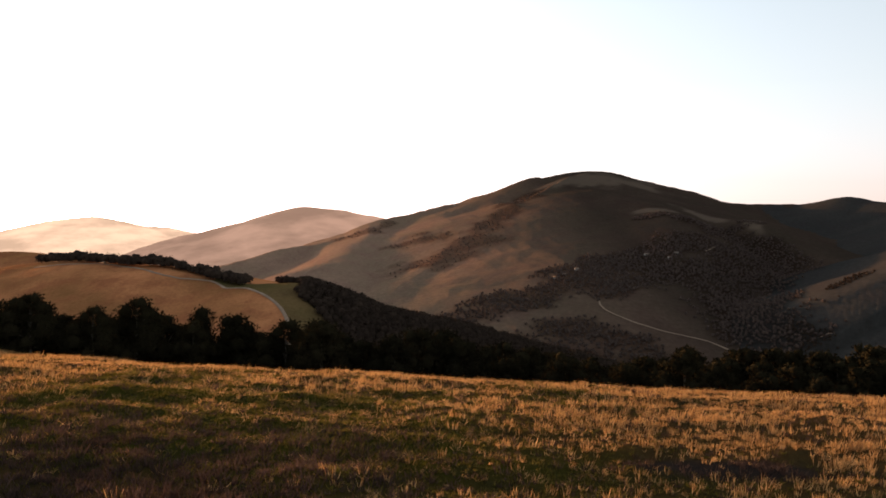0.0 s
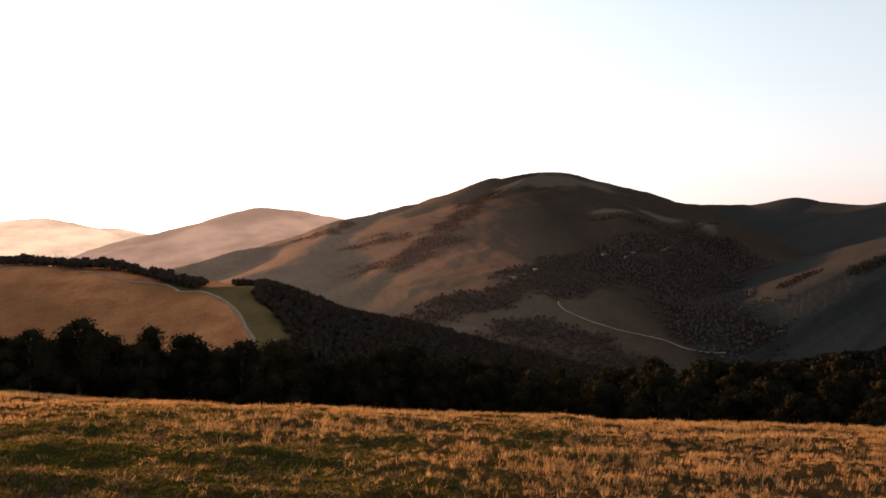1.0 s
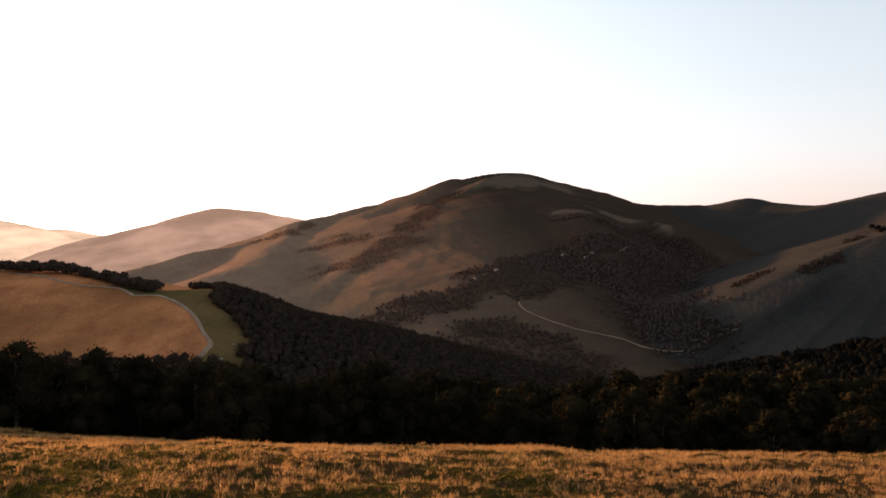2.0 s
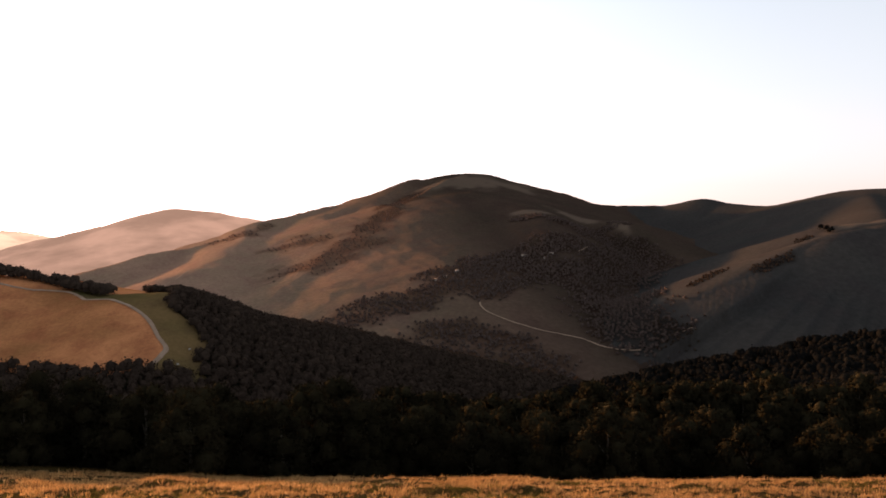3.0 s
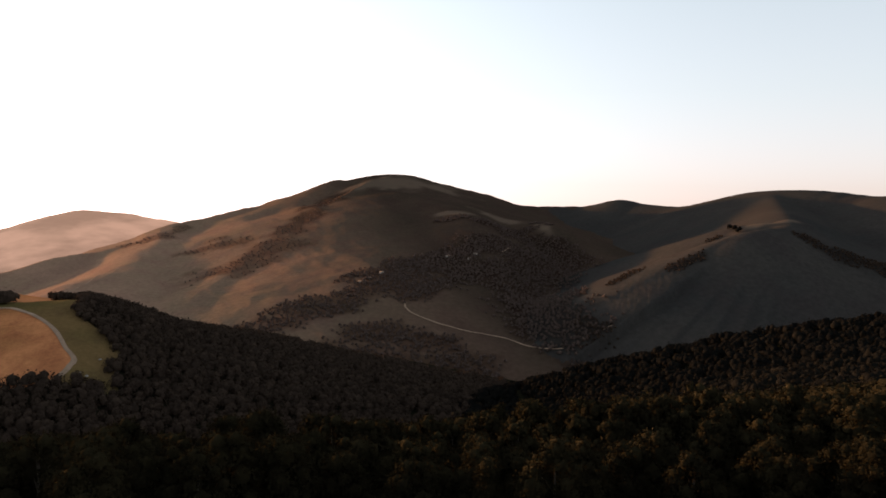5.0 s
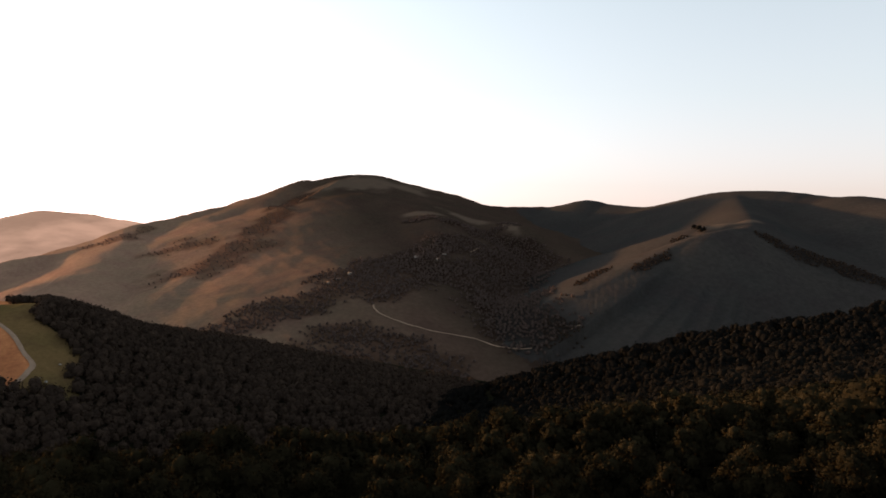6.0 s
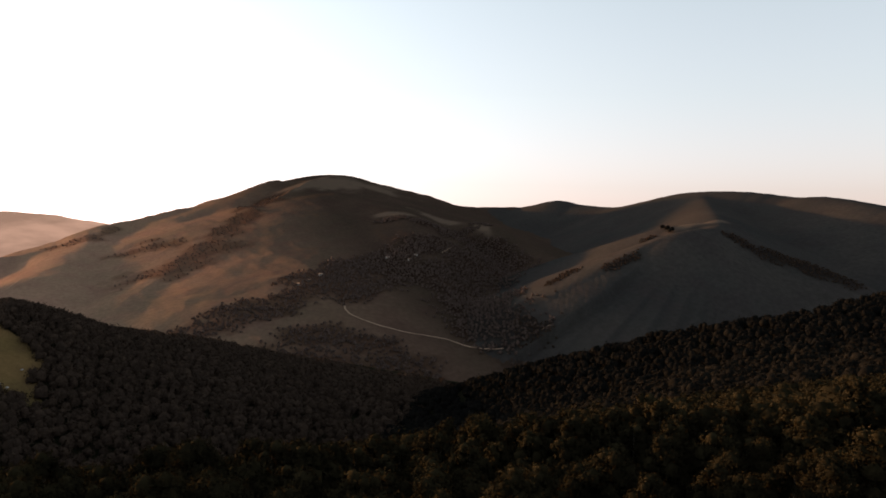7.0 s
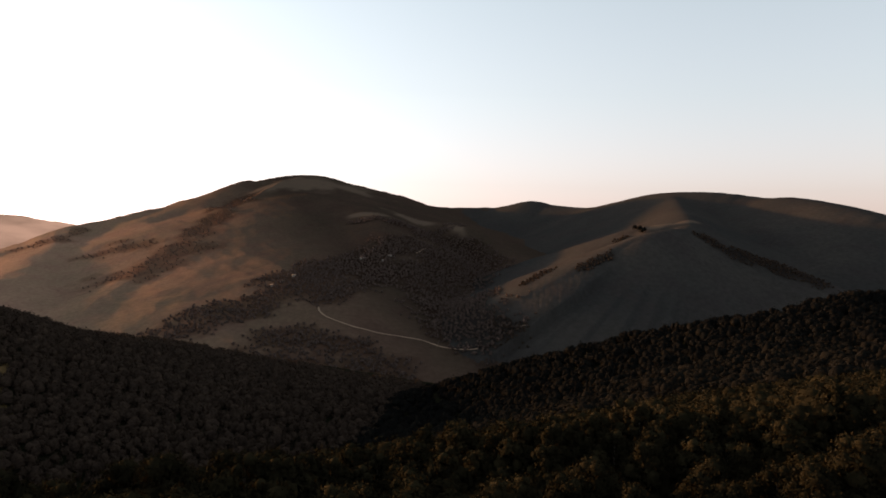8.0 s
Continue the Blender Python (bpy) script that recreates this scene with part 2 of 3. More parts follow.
def ground_height(x, y):
    d = np.hypot(0.55 * x, np.maximum(y, 0))
    near = meadow_height(x, y) + 0.12 * fbm(x, y, 5, 4) + 0.25 * fbm(x, y, 14, 2) + 0.36 * np.abs(fbm(0.7 * x, y, 2.2, 3)) + 0.26 * fbm(0.45 * x + 0.15 * y, y, 1.5, 2)
    far = forest_height(x, y) + 3 * fbm(x, y, 60, 3)
    z = near + (far - near) * step(58, 92, d)
    r = np.hypot(x, y)
    start = 705 + 150 * step(45, 54, np.degrees(np.arctan2(x, y)))  # the slope's crest
    z = z + (-265 - z) * step(start, start + 300, r)
    return soft_max(z, np.full_like(z, -265.0), 12) - 30 * step(1200, 4500, r)


def dryness(x, y):
    """Where the meadow is straw (1) and where it is green turf (0)."""
    green = np.exp(-((x + 9) / 13) ** 2 - ((y - 31) / 8) ** 2) + 0.75 * np.exp(-((x + 3) / 10) ** 2 - ((y - 23) / 4.5) ** 2)
    return np.clip(0.80 + 0.55 * fbm(x, y, 7, 4) - 0.68 * green, 0, 1)


def bareness(x, y):
    """Bare dark soil in the meadow."""
    spot = np.exp(-((x - 9.5) / 4.5) ** 2 - ((y - 22.2) / 0.9) ** 2) + 0.7 * np.exp(-((x - 17.5) / 2) ** 2 - ((y - 31) / 1.0) ** 2)
    return step(0.25, 0.8, spot + 0.4 * fbm(x, y, 1.5, 3))


def mountain_height(x, y):
    z = crest_field(x, y, MOUNTAIN_CREST, 0.52, 24, 3)
    z = soft_max(z, crest_field(x, y, MOUNTAIN_CREST, 0.36, 55, 3) - 5 - 10 * step(-300, 100, x), 10)
    for line, slope, width, west in ((SPUR_EAST, 0.42, 60, 0.52), (SPUR_PATCH, 0.50, 60, 0.32), (SPUR_FRONT, 0.27, 190, 0.27), (SPUR_HIGH, 0.26, 40, 0.44),
                                     (SPUR_WEST, 0.30, 70, 0.38), (SPUR_KNOLL, 0.30, 60, 0.38)):
        z = soft_max(z, crest_field(x, y, line, slope, width, 6, west), 14)
    crest = crest_field(x, y, MOUNTAIN_CREST, 0.05, 30, 2)
    calm = step(0, 110, crest - z)
    return z + calm * (14 * ridged(x + 0.2 * y, 0.32 * y, 170, 3) + 5 * fbm(x, 0.6 * y, 110, 4)) + 1.4 * fbm(x, y, 42, 3)


def east_height(x, y):
    z = crest_field(x, y, EAST_CREST, 0.40, 50, 3)
    z = soft_max(z, crest_field(x, y, DOME_UPPER, 0.46, 26, 9, 0.40), 10)
    z = soft_max(z, crest_field(x, y, DOME_LOWER, 0.64, 26, 9, 0.40), 10)
    z = soft_max(z, crest_field(x, y, DOME_SIDE, 0.5, 40, 8, 0.60), 14)
    return z + 0.7 * fbm(x, y, 60, 4) + 3 * fbm(x, y, 300, 2)


def massif_height(x, y):
    """The mountain and its eastern neighbour, joined in the gully between them."""
    return soft_max(mountain_height(x, y), east_height(x, y), 14)


def hill_height(x, y):
    z = crest_field(x, y, HILL_CREST, 0.28, 62) - 20 * step(-150, -50, x)
    return z + 5.0 * ridged(0.8 * x, y + 0.3 * x, 95, 3) + 1.6 * fbm(x, y, 38, 4) + 3 * fbm(x, y, 180, 2)


def far_hill_height(x, y):
    return crest_field(x, y, FAR_HILL_CREST, 0.35, 50) + 2 * fbm(x, y, 80, 4)


def range_height(x, y):
    return crest_field(x, y, RANGE_CREST, 0.26, 25) + 6 * fbm(x, y, 220, 4) + 4 * fbm(x, y, 50, 3)


def ridge_height(x, y):
    z = crest_field(x, y, RIDGE_CREST, 0.28, 16)
    return z + 14 * ridged(x, y, 380, 3) * step(0, 100, -z) + 3.5 * fbm(x, y, 60, 3)


MOUNTAIN_CREST = [(-747, 2386, -223), (-571, 2536, -163), (-472, 2658, -160), (-328, 2881, -108), (-230, 2941, -71), (-128, 2997, -49), (15, 3050, -9),
                  (162, 3096, 5), (212, 3113, 22), (287, 3137, 67), (396, 3155, 111), (440, 3155, 109), (537, 3155, 129), (633, 3137, 138), (727, 3116, 132),
                  (825, 3113, 105), (1051, 3075, 51), (1162, 3089, 8), (1286, 3093, -7), (1489, 3057, -9)]
SPUR_EAST = [(627, 3073, 126), (745, 2767, 44), (833, 2532, -15), (899, 2274, -53), (935, 2096, -61), (965, 2015, -83), (980, 1930, -108), (982, 1827, -132), (963, 1712, -166)]
SPUR_PATCH = [(657, 2687, 30), (688, 2242, -18), (656, 2042, -58), (586, 1802, -113), (533, 1567, -165), (553, 1357, -209), (561, 1200, -239), (558, 1112, -259)]
SPUR_FRONT = [(583, 2806, 57), (522, 2563, 8), (416, 2095, -87), (310, 1667, -147), (287, 1427, -196), (330, 1242, -229), (361, 1108, -253)]
SPUR_HIGH = [(538, 3049, 112), (444, 2912, 46), (290, 2691, -29), (126, 2343, -102), (6, 2036, -150), (-66, 1845, -180), (-117, 1662, -209), (-122, 1502, -247)]
SPUR_WEST = [(162, 3072, 3), (43, 2866, -41), (-62, 2566, -110), (-163, 2251, -158), (-221, 2024, -189), (-248, 1830, -226)]
SPUR_KNOLL = [(-226, 2908, -76), (-270, 2502, -130), (-301, 2095, -159), (-340, 1977, -168), (-367, 1861, -182), (-395, 1691, -199), (-394, 1526, -234)]
EAST_CREST = [(1380, 3090, -9), (1517, 3062, -9), (1588, 2969, 9), (1631, 2887, 25), (1661, 2812, 10), (1735, 2587, -4), (1760, 2386, 22), (1751, 2203, 45),
              (1749, 2076, 53), (1793, 1902, 51), (1819, 1733, 31), (1798, 1607, 34), (1771, 1486, 22), (1736, 1370, 6), (1708, 1241, -23), (1690, 1050, -80)]
DOME_UPPER = [(1760, 2090, 47), (1506, 1754, 10), (1260, 1438, -25), (1181, 1374, -34), (1134, 1375, -35), (1092, 1422, -45), (1053, 1488, -69), (997, 1574, -102), (923, 1642, -138), (848, 1593, -183)]
DOME_LOWER = [(1260, 1438, -25), (1116, 1272, -40), (1044, 1241, -40), (993, 1232, -45), (940, 1235, -61), (846, 1255, -101), (754, 1254, -138), (682, 1239, -173), (637, 1218, -213), (617, 1206, -240)]
DOME_SIDE = [(1116, 1272, -40), (1126, 1208, -73), (1161, 1159, -93), (1190, 1115, -109), (1219, 1036, -140), (1231, 940, -180)]
HILL_CREST = [(-760, 1000, -110), (-582, 933, -85), (-501, 909, -71), (-415, 865, -68), (-346, 831, -68), (-293, 812, -75), (-245, 782, -81), (-209, 762, -83),
              (-169, 750, -80), (-135, 795, -99), (-115, 808, -110), (-80, 823, -124), (-26, 846, -137), (34, 866, -154), (99, 881, -177), (167, 880, -202), (235, 864, -224), (299, 833, -236)]
FAR_HILL_CREST = [(-900, 1080, -90), (-760, 1090, -74), (-687, 1104, -70), (-648, 1127, -75), (-610, 1150, -95), (-540, 1200, -140)]
RANGE_CREST = [(-2613, 3639, -278), (-2493, 3722, -229), (-2365, 3805, -180), (-2297, 3846, -145), (-2228, 3887, -119), (-2108, 3953, -93), (-1970, 4023, -82), (-1906, 4054, -96), (-1840, 4085, -126), (-1773, 4114, -143), (-1646, 4166, -141), (-1575, 4194, -162), (-1478, 4229, -191), (-1243, 4304, -280)]
RIDGE_CREST = [(-1683, 3507, -299), (-1518, 3582, -237), (-1368, 3641, -189), (-1283, 3672, -164), (-1132, 3722, -119), (-1036, 3750, -100), (-938, 3775, -88), (-853, 3795, -59), (-795, 3808, -32), (-737, 3820, -23), (-634, 3838, -35), (-524, 3855, -48), (-485, 3860, -72), (-440, 3865, -82), (-395, 3870, -73), (-343, 3875, -85), (-289, 3879, -110), (-49, 3890, -165)]


def sheet(name, height, mat, az, radii, floor=None):
    """Land over a fan of bearings (degrees) and distances, as one mesh."""
    a, r = np.meshgrid(np.radians(az), radii, indexing="ij")
    x, y = r * np.sin(a), r * np.cos(a)
    z = height(x, y)
    n, k = a.shape
    verts = np.stack([x, y, z], -1).reshape(-1, 3)
    i, j = np.meshgrid(np.arange(n - 1), np.arange(k - 1), indexing="ij")
    q = np.stack([i * k + j, i * k + j + 1, (i + 1) * k + j + 1, (i + 1) * k + j], -1).reshape(-1, 4)
    if floor is not None:
        q = q[(verts[q, 2] > floor).any(1)]
        used = np.unique(q)
        back = np.full(len(verts), -1)
        back[used] = np.arange(len(used))
        verts, q = verts[used], back[q]
    return mesh_of(name, verts, q, mat)


def mesh_of(name, verts, faces, mat, shade=True):
    """An object from arrays of corners and of faces with equally many corners."""
    me = bpy.data.meshes.new(name)
    k = faces.shape[1]
    me.vertices.add(len(verts))
    me.vertices.foreach_set("co", np.asarray(verts, np.float32).ravel())
    me.loops.add(faces.size)
    me.loops.foreach_set("vertex_index", faces.astype(np.int32).ravel())
    me.polygons.add(len(faces))
    me.polygons.foreach_set("loop_start", np.arange(0, faces.size, k, dtype=np.int32))
    if shade:
        me.polygons.foreach_set("use_smooth", np.ones(len(faces), bool))
    me.materials.append(mat)
    me.update(calc_edges=True)
    return new(name, me)


near_r = np.concatenate([[0.01, 2.0], np.linspace(4, 80, 190), np.geomspace(81, 1200, 150), np.geomspace(1230, 4900, 20)])
wide = np.concatenate([np.arange(-180, -50, 5.0), np.arange(-50, 70, 0.36), np.arange(70, 181, 5.0)])
ground = sheet("ground", ground_height, TURF, wide, near_r)
tagged(ground, "grassy hilltop sloping down to a wooded valley floor", "ground", kind="structure")
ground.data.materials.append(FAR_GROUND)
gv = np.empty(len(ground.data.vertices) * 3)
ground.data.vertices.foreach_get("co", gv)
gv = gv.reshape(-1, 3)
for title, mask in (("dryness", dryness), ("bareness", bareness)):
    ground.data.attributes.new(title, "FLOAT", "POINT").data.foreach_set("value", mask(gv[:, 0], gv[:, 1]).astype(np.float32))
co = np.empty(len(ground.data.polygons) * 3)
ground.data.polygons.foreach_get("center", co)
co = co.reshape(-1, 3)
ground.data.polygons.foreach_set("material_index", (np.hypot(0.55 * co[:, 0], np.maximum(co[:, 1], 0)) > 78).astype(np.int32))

# woods on the mountain: strips between two points, and their half-width
MOUNTAIN_WOODS = [(39, 1347, 107, 1384, 40), (107, 1384, 192, 1471, 50), (192, 1471, 283, 1528, 55), (280, 1509, 457, 1705, 60), (457, 1705, 596, 1818, 60), (430, 1560, 578, 1676, 50), (320, 1418, 415, 1554, 25), (596, 1643, 820, 1803, 72),
                  (579, 1486, 578, 1224, 60), (532, 1223, 556, 1131, 35), (816, 1997, 889, 1802, 45), (610, 1860, 756, 1851, 48), (601, 2136, 650, 2148, 18), (705, 2091, 857, 2096, 22), (149, 1159, 238, 1067, 50), (238, 1067, 336, 1033, 50),
                  (205, 1275, 324, 1182, 30), (902, 2158, 927, 2102, 12)]
BRACKEN = [(354, 2906, 170, 2354, 46), (170, 2354, 59, 2084, 60), (59, 2084, -56, 1948, 60), (16, 2261, -97, 2344, 50), (-217, 2861, -268, 2652, 30), (-268, 2652, -399, 2725, 35)]
# gully shrubs; the strips east of x 1080 stand in for gully shade
SHRUBS_AND_SHADE = [(1016, 1394, 1027, 1392, 10), (805, 1224, 859, 1217, 12), (1090, 1209, 1103, 1175, 10), (1129, 1142, 1174, 1100, 16), (1174, 1100, 1211, 1029, 18), (707, 1285, 763, 1291, 12), (585, 1214, 578, 1110, 25)]


def scrub_cover(x, y):
    """How far bracken and young growth cover the mountain's turf, round the woods."""
    near = np.zeros_like(x)
    for a, b, c, d, r in MOUNTAIN_WOODS + BRACKEN + SHRUBS_AND_SHADE:
        s = np.clip(((x - a) * (c - a) + (y - b) * (d - b)) / ((c - a) ** 2 + (d - b) ** 2), 0, 1)
        near = np.maximum(near, 1 - np.hypot(x - a - s * (c - a), y - b - s * (d - b)) / (2.4 * r))
    return step(0.15, 0.75, near + 0.8 * fbm(x, y, 70, 4)) * (near > 0)


def sunlit_pale(x, y):
    """Sunlit summit and shoulders painted paler, with short bleached turf: centre, half axes, turn."""
    best = np.zeros_like(x)
    for cx, cy, rx, ry, turn in ((655, 2240, 75, 50, -15), (850, 2330, 34, 190, 14), (905, 2080, 22, 90, -4), (1140, 1372, 110, 26, 4), (480, 2990, 150, 45, 20), (650, 2960, 300, 150, 0)):
        a = radians(turn)
        u, v = ((x - cx) * math.cos(a) + (y - cy) * math.sin(a)) / rx, ((y - cy) * math.cos(a) - (x - cx) * math.sin(a)) / ry
        best = np.maximum(best, 1.25 - np.hypot(u, v))
    return step(0.1, 0.8, best + 0.6 * fbm(x, y, 45, 4)) * (best > 0)


bearing, away = np.radians(np.arange(-24, 66, 0.15)), np.geomspace(900, 3600, 230)
mx, my = np.outer(np.sin(bearing), away), np.outer(np.cos(bearing), away)
west_z, east_z = mountain_height(mx, my), east_height(mx, my)
mi, mj = np.meshgrid(np.arange(len(bearing) - 1), np.arange(len(away) - 1), indexing="ij")
mk = len(away)
quads = np.stack([mi * mk + mj, mi * mk + mj + 1, (mi + 1) * mk + mj + 1, (mi + 1) * mk + mj], -1).reshape(-1, 4)
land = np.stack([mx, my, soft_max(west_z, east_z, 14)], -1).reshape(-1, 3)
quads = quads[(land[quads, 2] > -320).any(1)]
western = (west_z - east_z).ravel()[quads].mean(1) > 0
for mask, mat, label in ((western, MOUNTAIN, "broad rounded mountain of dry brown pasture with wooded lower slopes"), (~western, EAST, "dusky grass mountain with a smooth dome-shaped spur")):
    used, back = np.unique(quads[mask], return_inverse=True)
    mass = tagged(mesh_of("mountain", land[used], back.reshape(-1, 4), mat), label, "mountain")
    for title, cover in (("scrub", scrub_cover), ("pale", sunlit_pale)):
        mass.data.attributes.new(title, "FLOAT", "POINT").data.foreach_set("value", cover(land[used, 0], land[used, 1]).astype(np.float32))
hill = sheet("hill", hill_height, HILL, np.arange(-48, 22, 0.12), np.geomspace(430, 1150, 220), -290)
tagged(hill, "low pasture hill crossed by a pale gravel track", "hill")
tagged(sheet("hill", far_hill_height, HILL, np.arange(-48, -22, 0.15), np.geomspace(1000, 1400, 60), -220),
       "small hazy grass hill behind the pasture hill", "hill")
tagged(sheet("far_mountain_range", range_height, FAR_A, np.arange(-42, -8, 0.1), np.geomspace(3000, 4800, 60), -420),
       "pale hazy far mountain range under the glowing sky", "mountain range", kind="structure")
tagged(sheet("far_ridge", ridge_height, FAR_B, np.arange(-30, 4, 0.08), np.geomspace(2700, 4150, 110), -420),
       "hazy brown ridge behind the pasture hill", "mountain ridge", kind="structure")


# ---- trees ----
rng = np.random.RandomState(11)


def part(name, ob_data, parent, label=""):
    ob = new(name, ob_data)
    ob.parent = parent
    if label:
        tagged(ob, label)
    return ob


def data_of(name, verts, tris, mat, shade=False):
    ob = mesh_of(name, np.asarray(verts), np.asarray(tris), mat, shade)
    me = ob.data
    bpy.data.objects.remove(ob)
    return me


def tube(path, radii, sides=6):
    """Corners and triangles of a tapering limb along a path."""
    path, verts, tris = np.asarray(path, float), [], []
    for k, (p, r) in enumerate(zip(path, radii)):
        d = path[min(k + 1, len(path) - 1)] - path[max(k - 1, 0)]
        d = d / (np.linalg.norm(d) + 1e-9)
        u = np.cross(d, (0.3, 1, 0.1))
        u /= np.linalg.norm(u)
        w = np.cross(d, u)
        for s in range(sides):
            a = 2 * math.pi * s / sides
            verts.append(p + r * (math.cos(a) * u + math.sin(a) * w))
    for k in range(len(path) - 1):
        for s in range(sides):
            a, b = k * sides + s, k * sides + (s + 1) % sides
            tris += [(a, b, b + sides), (a, b + sides, a + sides)]
    return np.array(verts), np.array(tris)


def joined(pieces):
    verts, tris, n = [], [], 0
    for v, f in pieces:
        verts.append(v)
        tris.append(f + n)
        n += len(v)
    return np.vstack(verts), np.vstack(tris)


def leaves(rs, centres, outward, size):
    """Small triangular sprays of leaves at the centres, tilted outward and drooping."""
    n = len(centres)
    ahead = outward + rs.normal(0, 0.75, (n, 3)) + (0, 0, 0.15)
    ahead /= np.linalg.norm(ahead, axis=1, keepdims=True) + 1e-9
    side = np.cross(ahead, rs.normal(0, 1, (n, 3)))
    side /= np.linalg.norm(side, axis=1, keepdims=True) + 1e-9
    s = (size * rs.uniform(0.6, 1.4, n))[:, None]
    v = np.stack([centres - 0.35 * s * ahead + 0.42 * s * side, centres - 0.35 * s * ahead - 0.42 * s * side, centres + 0.85 * s * ahead], 1)
    return v.reshape(-1, 3), np.arange(3 * n).reshape(-1, 3)


def foliage(rs, centres, outward, size, loose=0.45):
    """Sprays of leaves that lie over a crown like its skin; loose: how far they turn from it."""
    n = len(centres)
    face = outward / (np.linalg.norm(outward, axis=1, keepdims=True) + 1e-9) + rs.normal(0, loose, (n, 3))
    face /= np.linalg.norm(face, axis=1, keepdims=True) + 1e-9
    ahead = np.cross(face, rs.normal(0, 1, (n, 3)))
    ahead /= np.linalg.norm(ahead, axis=1, keepdims=True) + 1e-9
    side = np.cross(face, ahead)
    s = (size * rs.uniform(0.6, 1.4, n))[:, None]
    v = np.stack([centres - 0.4 * s * ahead - 0.5 * s * side, centres + 0.6 * s * ahead - 0.05 * s * side, centres - 0.2 * s * ahead + 0.6 * s * side], 1)
    return v.reshape(-1, 3), np.arange(3 * n).reshape(-1, 3)


def lump(rs, sides=7, rings=4):
    """A rough closed crown of radius 1, as corners and triangles."""
    v = [(0, 0, 1.0)]
    for k in range(1, rings):
        t = math.pi * 0.62 * k / (rings - 1)
        for s in range(sides):
            a = 2 * math.pi * (s + 0.5 * k) / sides
            r = rs.uniform(0.72, 1.12)
            v.append((r * math.sin(t) * math.cos(a), r * math.sin(t) * math.sin(a), r * math.cos(t)))
    f = [(0, 1 + s, 1 + (s + 1) % sides) for s in range(sides)]
    for k in range(rings - 2):
        o = 1 + k * sides
        for s in range(sides):
            b = (s + 1) % sides
            f += [(o + s, o + sides + s, o + b), (o + b, o + sides + s, o + sides + b)]
    return np.array(v), np.array(f)


def tree_meshes(seed, height, spread, low, count, size, pointed=0.0):
    """Trunk with limbs, and a crown of leaf sprays gathered in clumps. spread: the crown's radius; low: where the crown begins."""
    rs = np.random.RandomState(seed)
    lean = rs.normal(0, 0.03 * height, 2)
    spine = [(0, 0, -0.6), (0.02, 0, 0.2 * height), (0.4 * lean[0], 0.4 * lean[1], 0.5 * height), (lean[0], lean[1], 0.9 * height)]
    wood = [tube(spine, [0.030 * height, 0.022 * height, 0.014 * height, 0.004 * height], 8)]
    clumps = []
    total = 26
    for k in range(total):
        h = low + (1 - low) * ((k + 0.5) / total) ** 0.85
        up = (h - low) / (1 - low)
        wide = spread * (1 - up) ** (0.5 + 0.6 * pointed) * (0.72 + 0.28 * min(1, up * 4))
        a = 2.4 * k + rs.normal(0, 0.5)
        r = wide * rs.uniform(0.45, 1.0)
        c = np.array((r * math.cos(a) + lean[0] * h, r * math.sin(a) + lean[1] * h, height * (0.04 + 0.90 * h) + rs.normal(0, 0.03 * height)))
        clumps.append((c, height * rs.uniform(0.14, 0.23) * (1 - 0.35 * up)))
        if k % 4 == 0:
            foot = np.array((0.3 * lean[0], 0.3 * lean[1], max(0.12, 0.75 * h - 0.1) * height))
            wood.append(tube([foot, 0.5 * (foot + c) + (0, 0, 0.03 * height), c], [0.010 * height, 0.007 * height, 0.002 * height], 5))
    pieces = []
    weight = np.array([r**2 for _, r in clumps])
    for (c, r), share in zip(clumps, weight / weight.sum()):
        n = max(12, int(count * share))
        d = rs.normal(0, 1, (n, 3))
        d /= np.linalg.norm(d, axis=1, keepdims=True)
        where = c + d * r * rs.uniform(0.35, 1.12, (n, 1)) ** 0.6 * (1.15, 1.15, 0.8)
        out = d + 0.6 * (c - (lean[0] * 0.5, lean[1] * 0.5, 0.35 * height)) / height
        pieces.append(foliage(rs, where, out, size, 0.4))
        k = n // 2
        pieces.append(leaves(rs, c + d[:k] * r * rs.uniform(0.9, 1.2, (k, 1)) * (1.15, 1.15, 0.85), d[:k] + (0, 0, 0.35), size * 0.8))
        cv, cf = lump(rs, 5, 3)
        pieces.append((cv * r * 0.78 + c, cf))
    v, f = joined(wood)
    w, g = joined(pieces)
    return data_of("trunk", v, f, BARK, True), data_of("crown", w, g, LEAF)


SHAPES = [  # seed, height, spread, foot of the crown, pointedness, label
    (21, 8.0, 3.5, 0.04, 0.0, "round beech tree with dark green leaves at the wood's edge"),
    (22, 8.0, 4.0, 0.06, 0.0, "broad beech tree with dusky green crown"),
    (23, 8.0, 3.1, 0.08, 0.0, "upright beech tree with dark olive crown"),
    (24, 8.0, 4.4, 0.05, 0.0, "wide low beech tree with uneven green crown"),
    (25, 8.0, 3.5, 0.10, 0.0, "beech tree with ragged crown turning yellow-green"),
    (26, 8.5, 1.9, 0.06, 0.8, "slim pointed dark conifer-like tree among beeches"),
]
# fine leaves for the trees in front, coarser ones for those behind them
TREE_KINDS = [(tree_meshes(a, b, c, d, count, size, e), label) for count, size in ((4600, 0.27), (1700, 0.44)) for a, b, c, d, e, label in SHAPES]
FIRST = {}


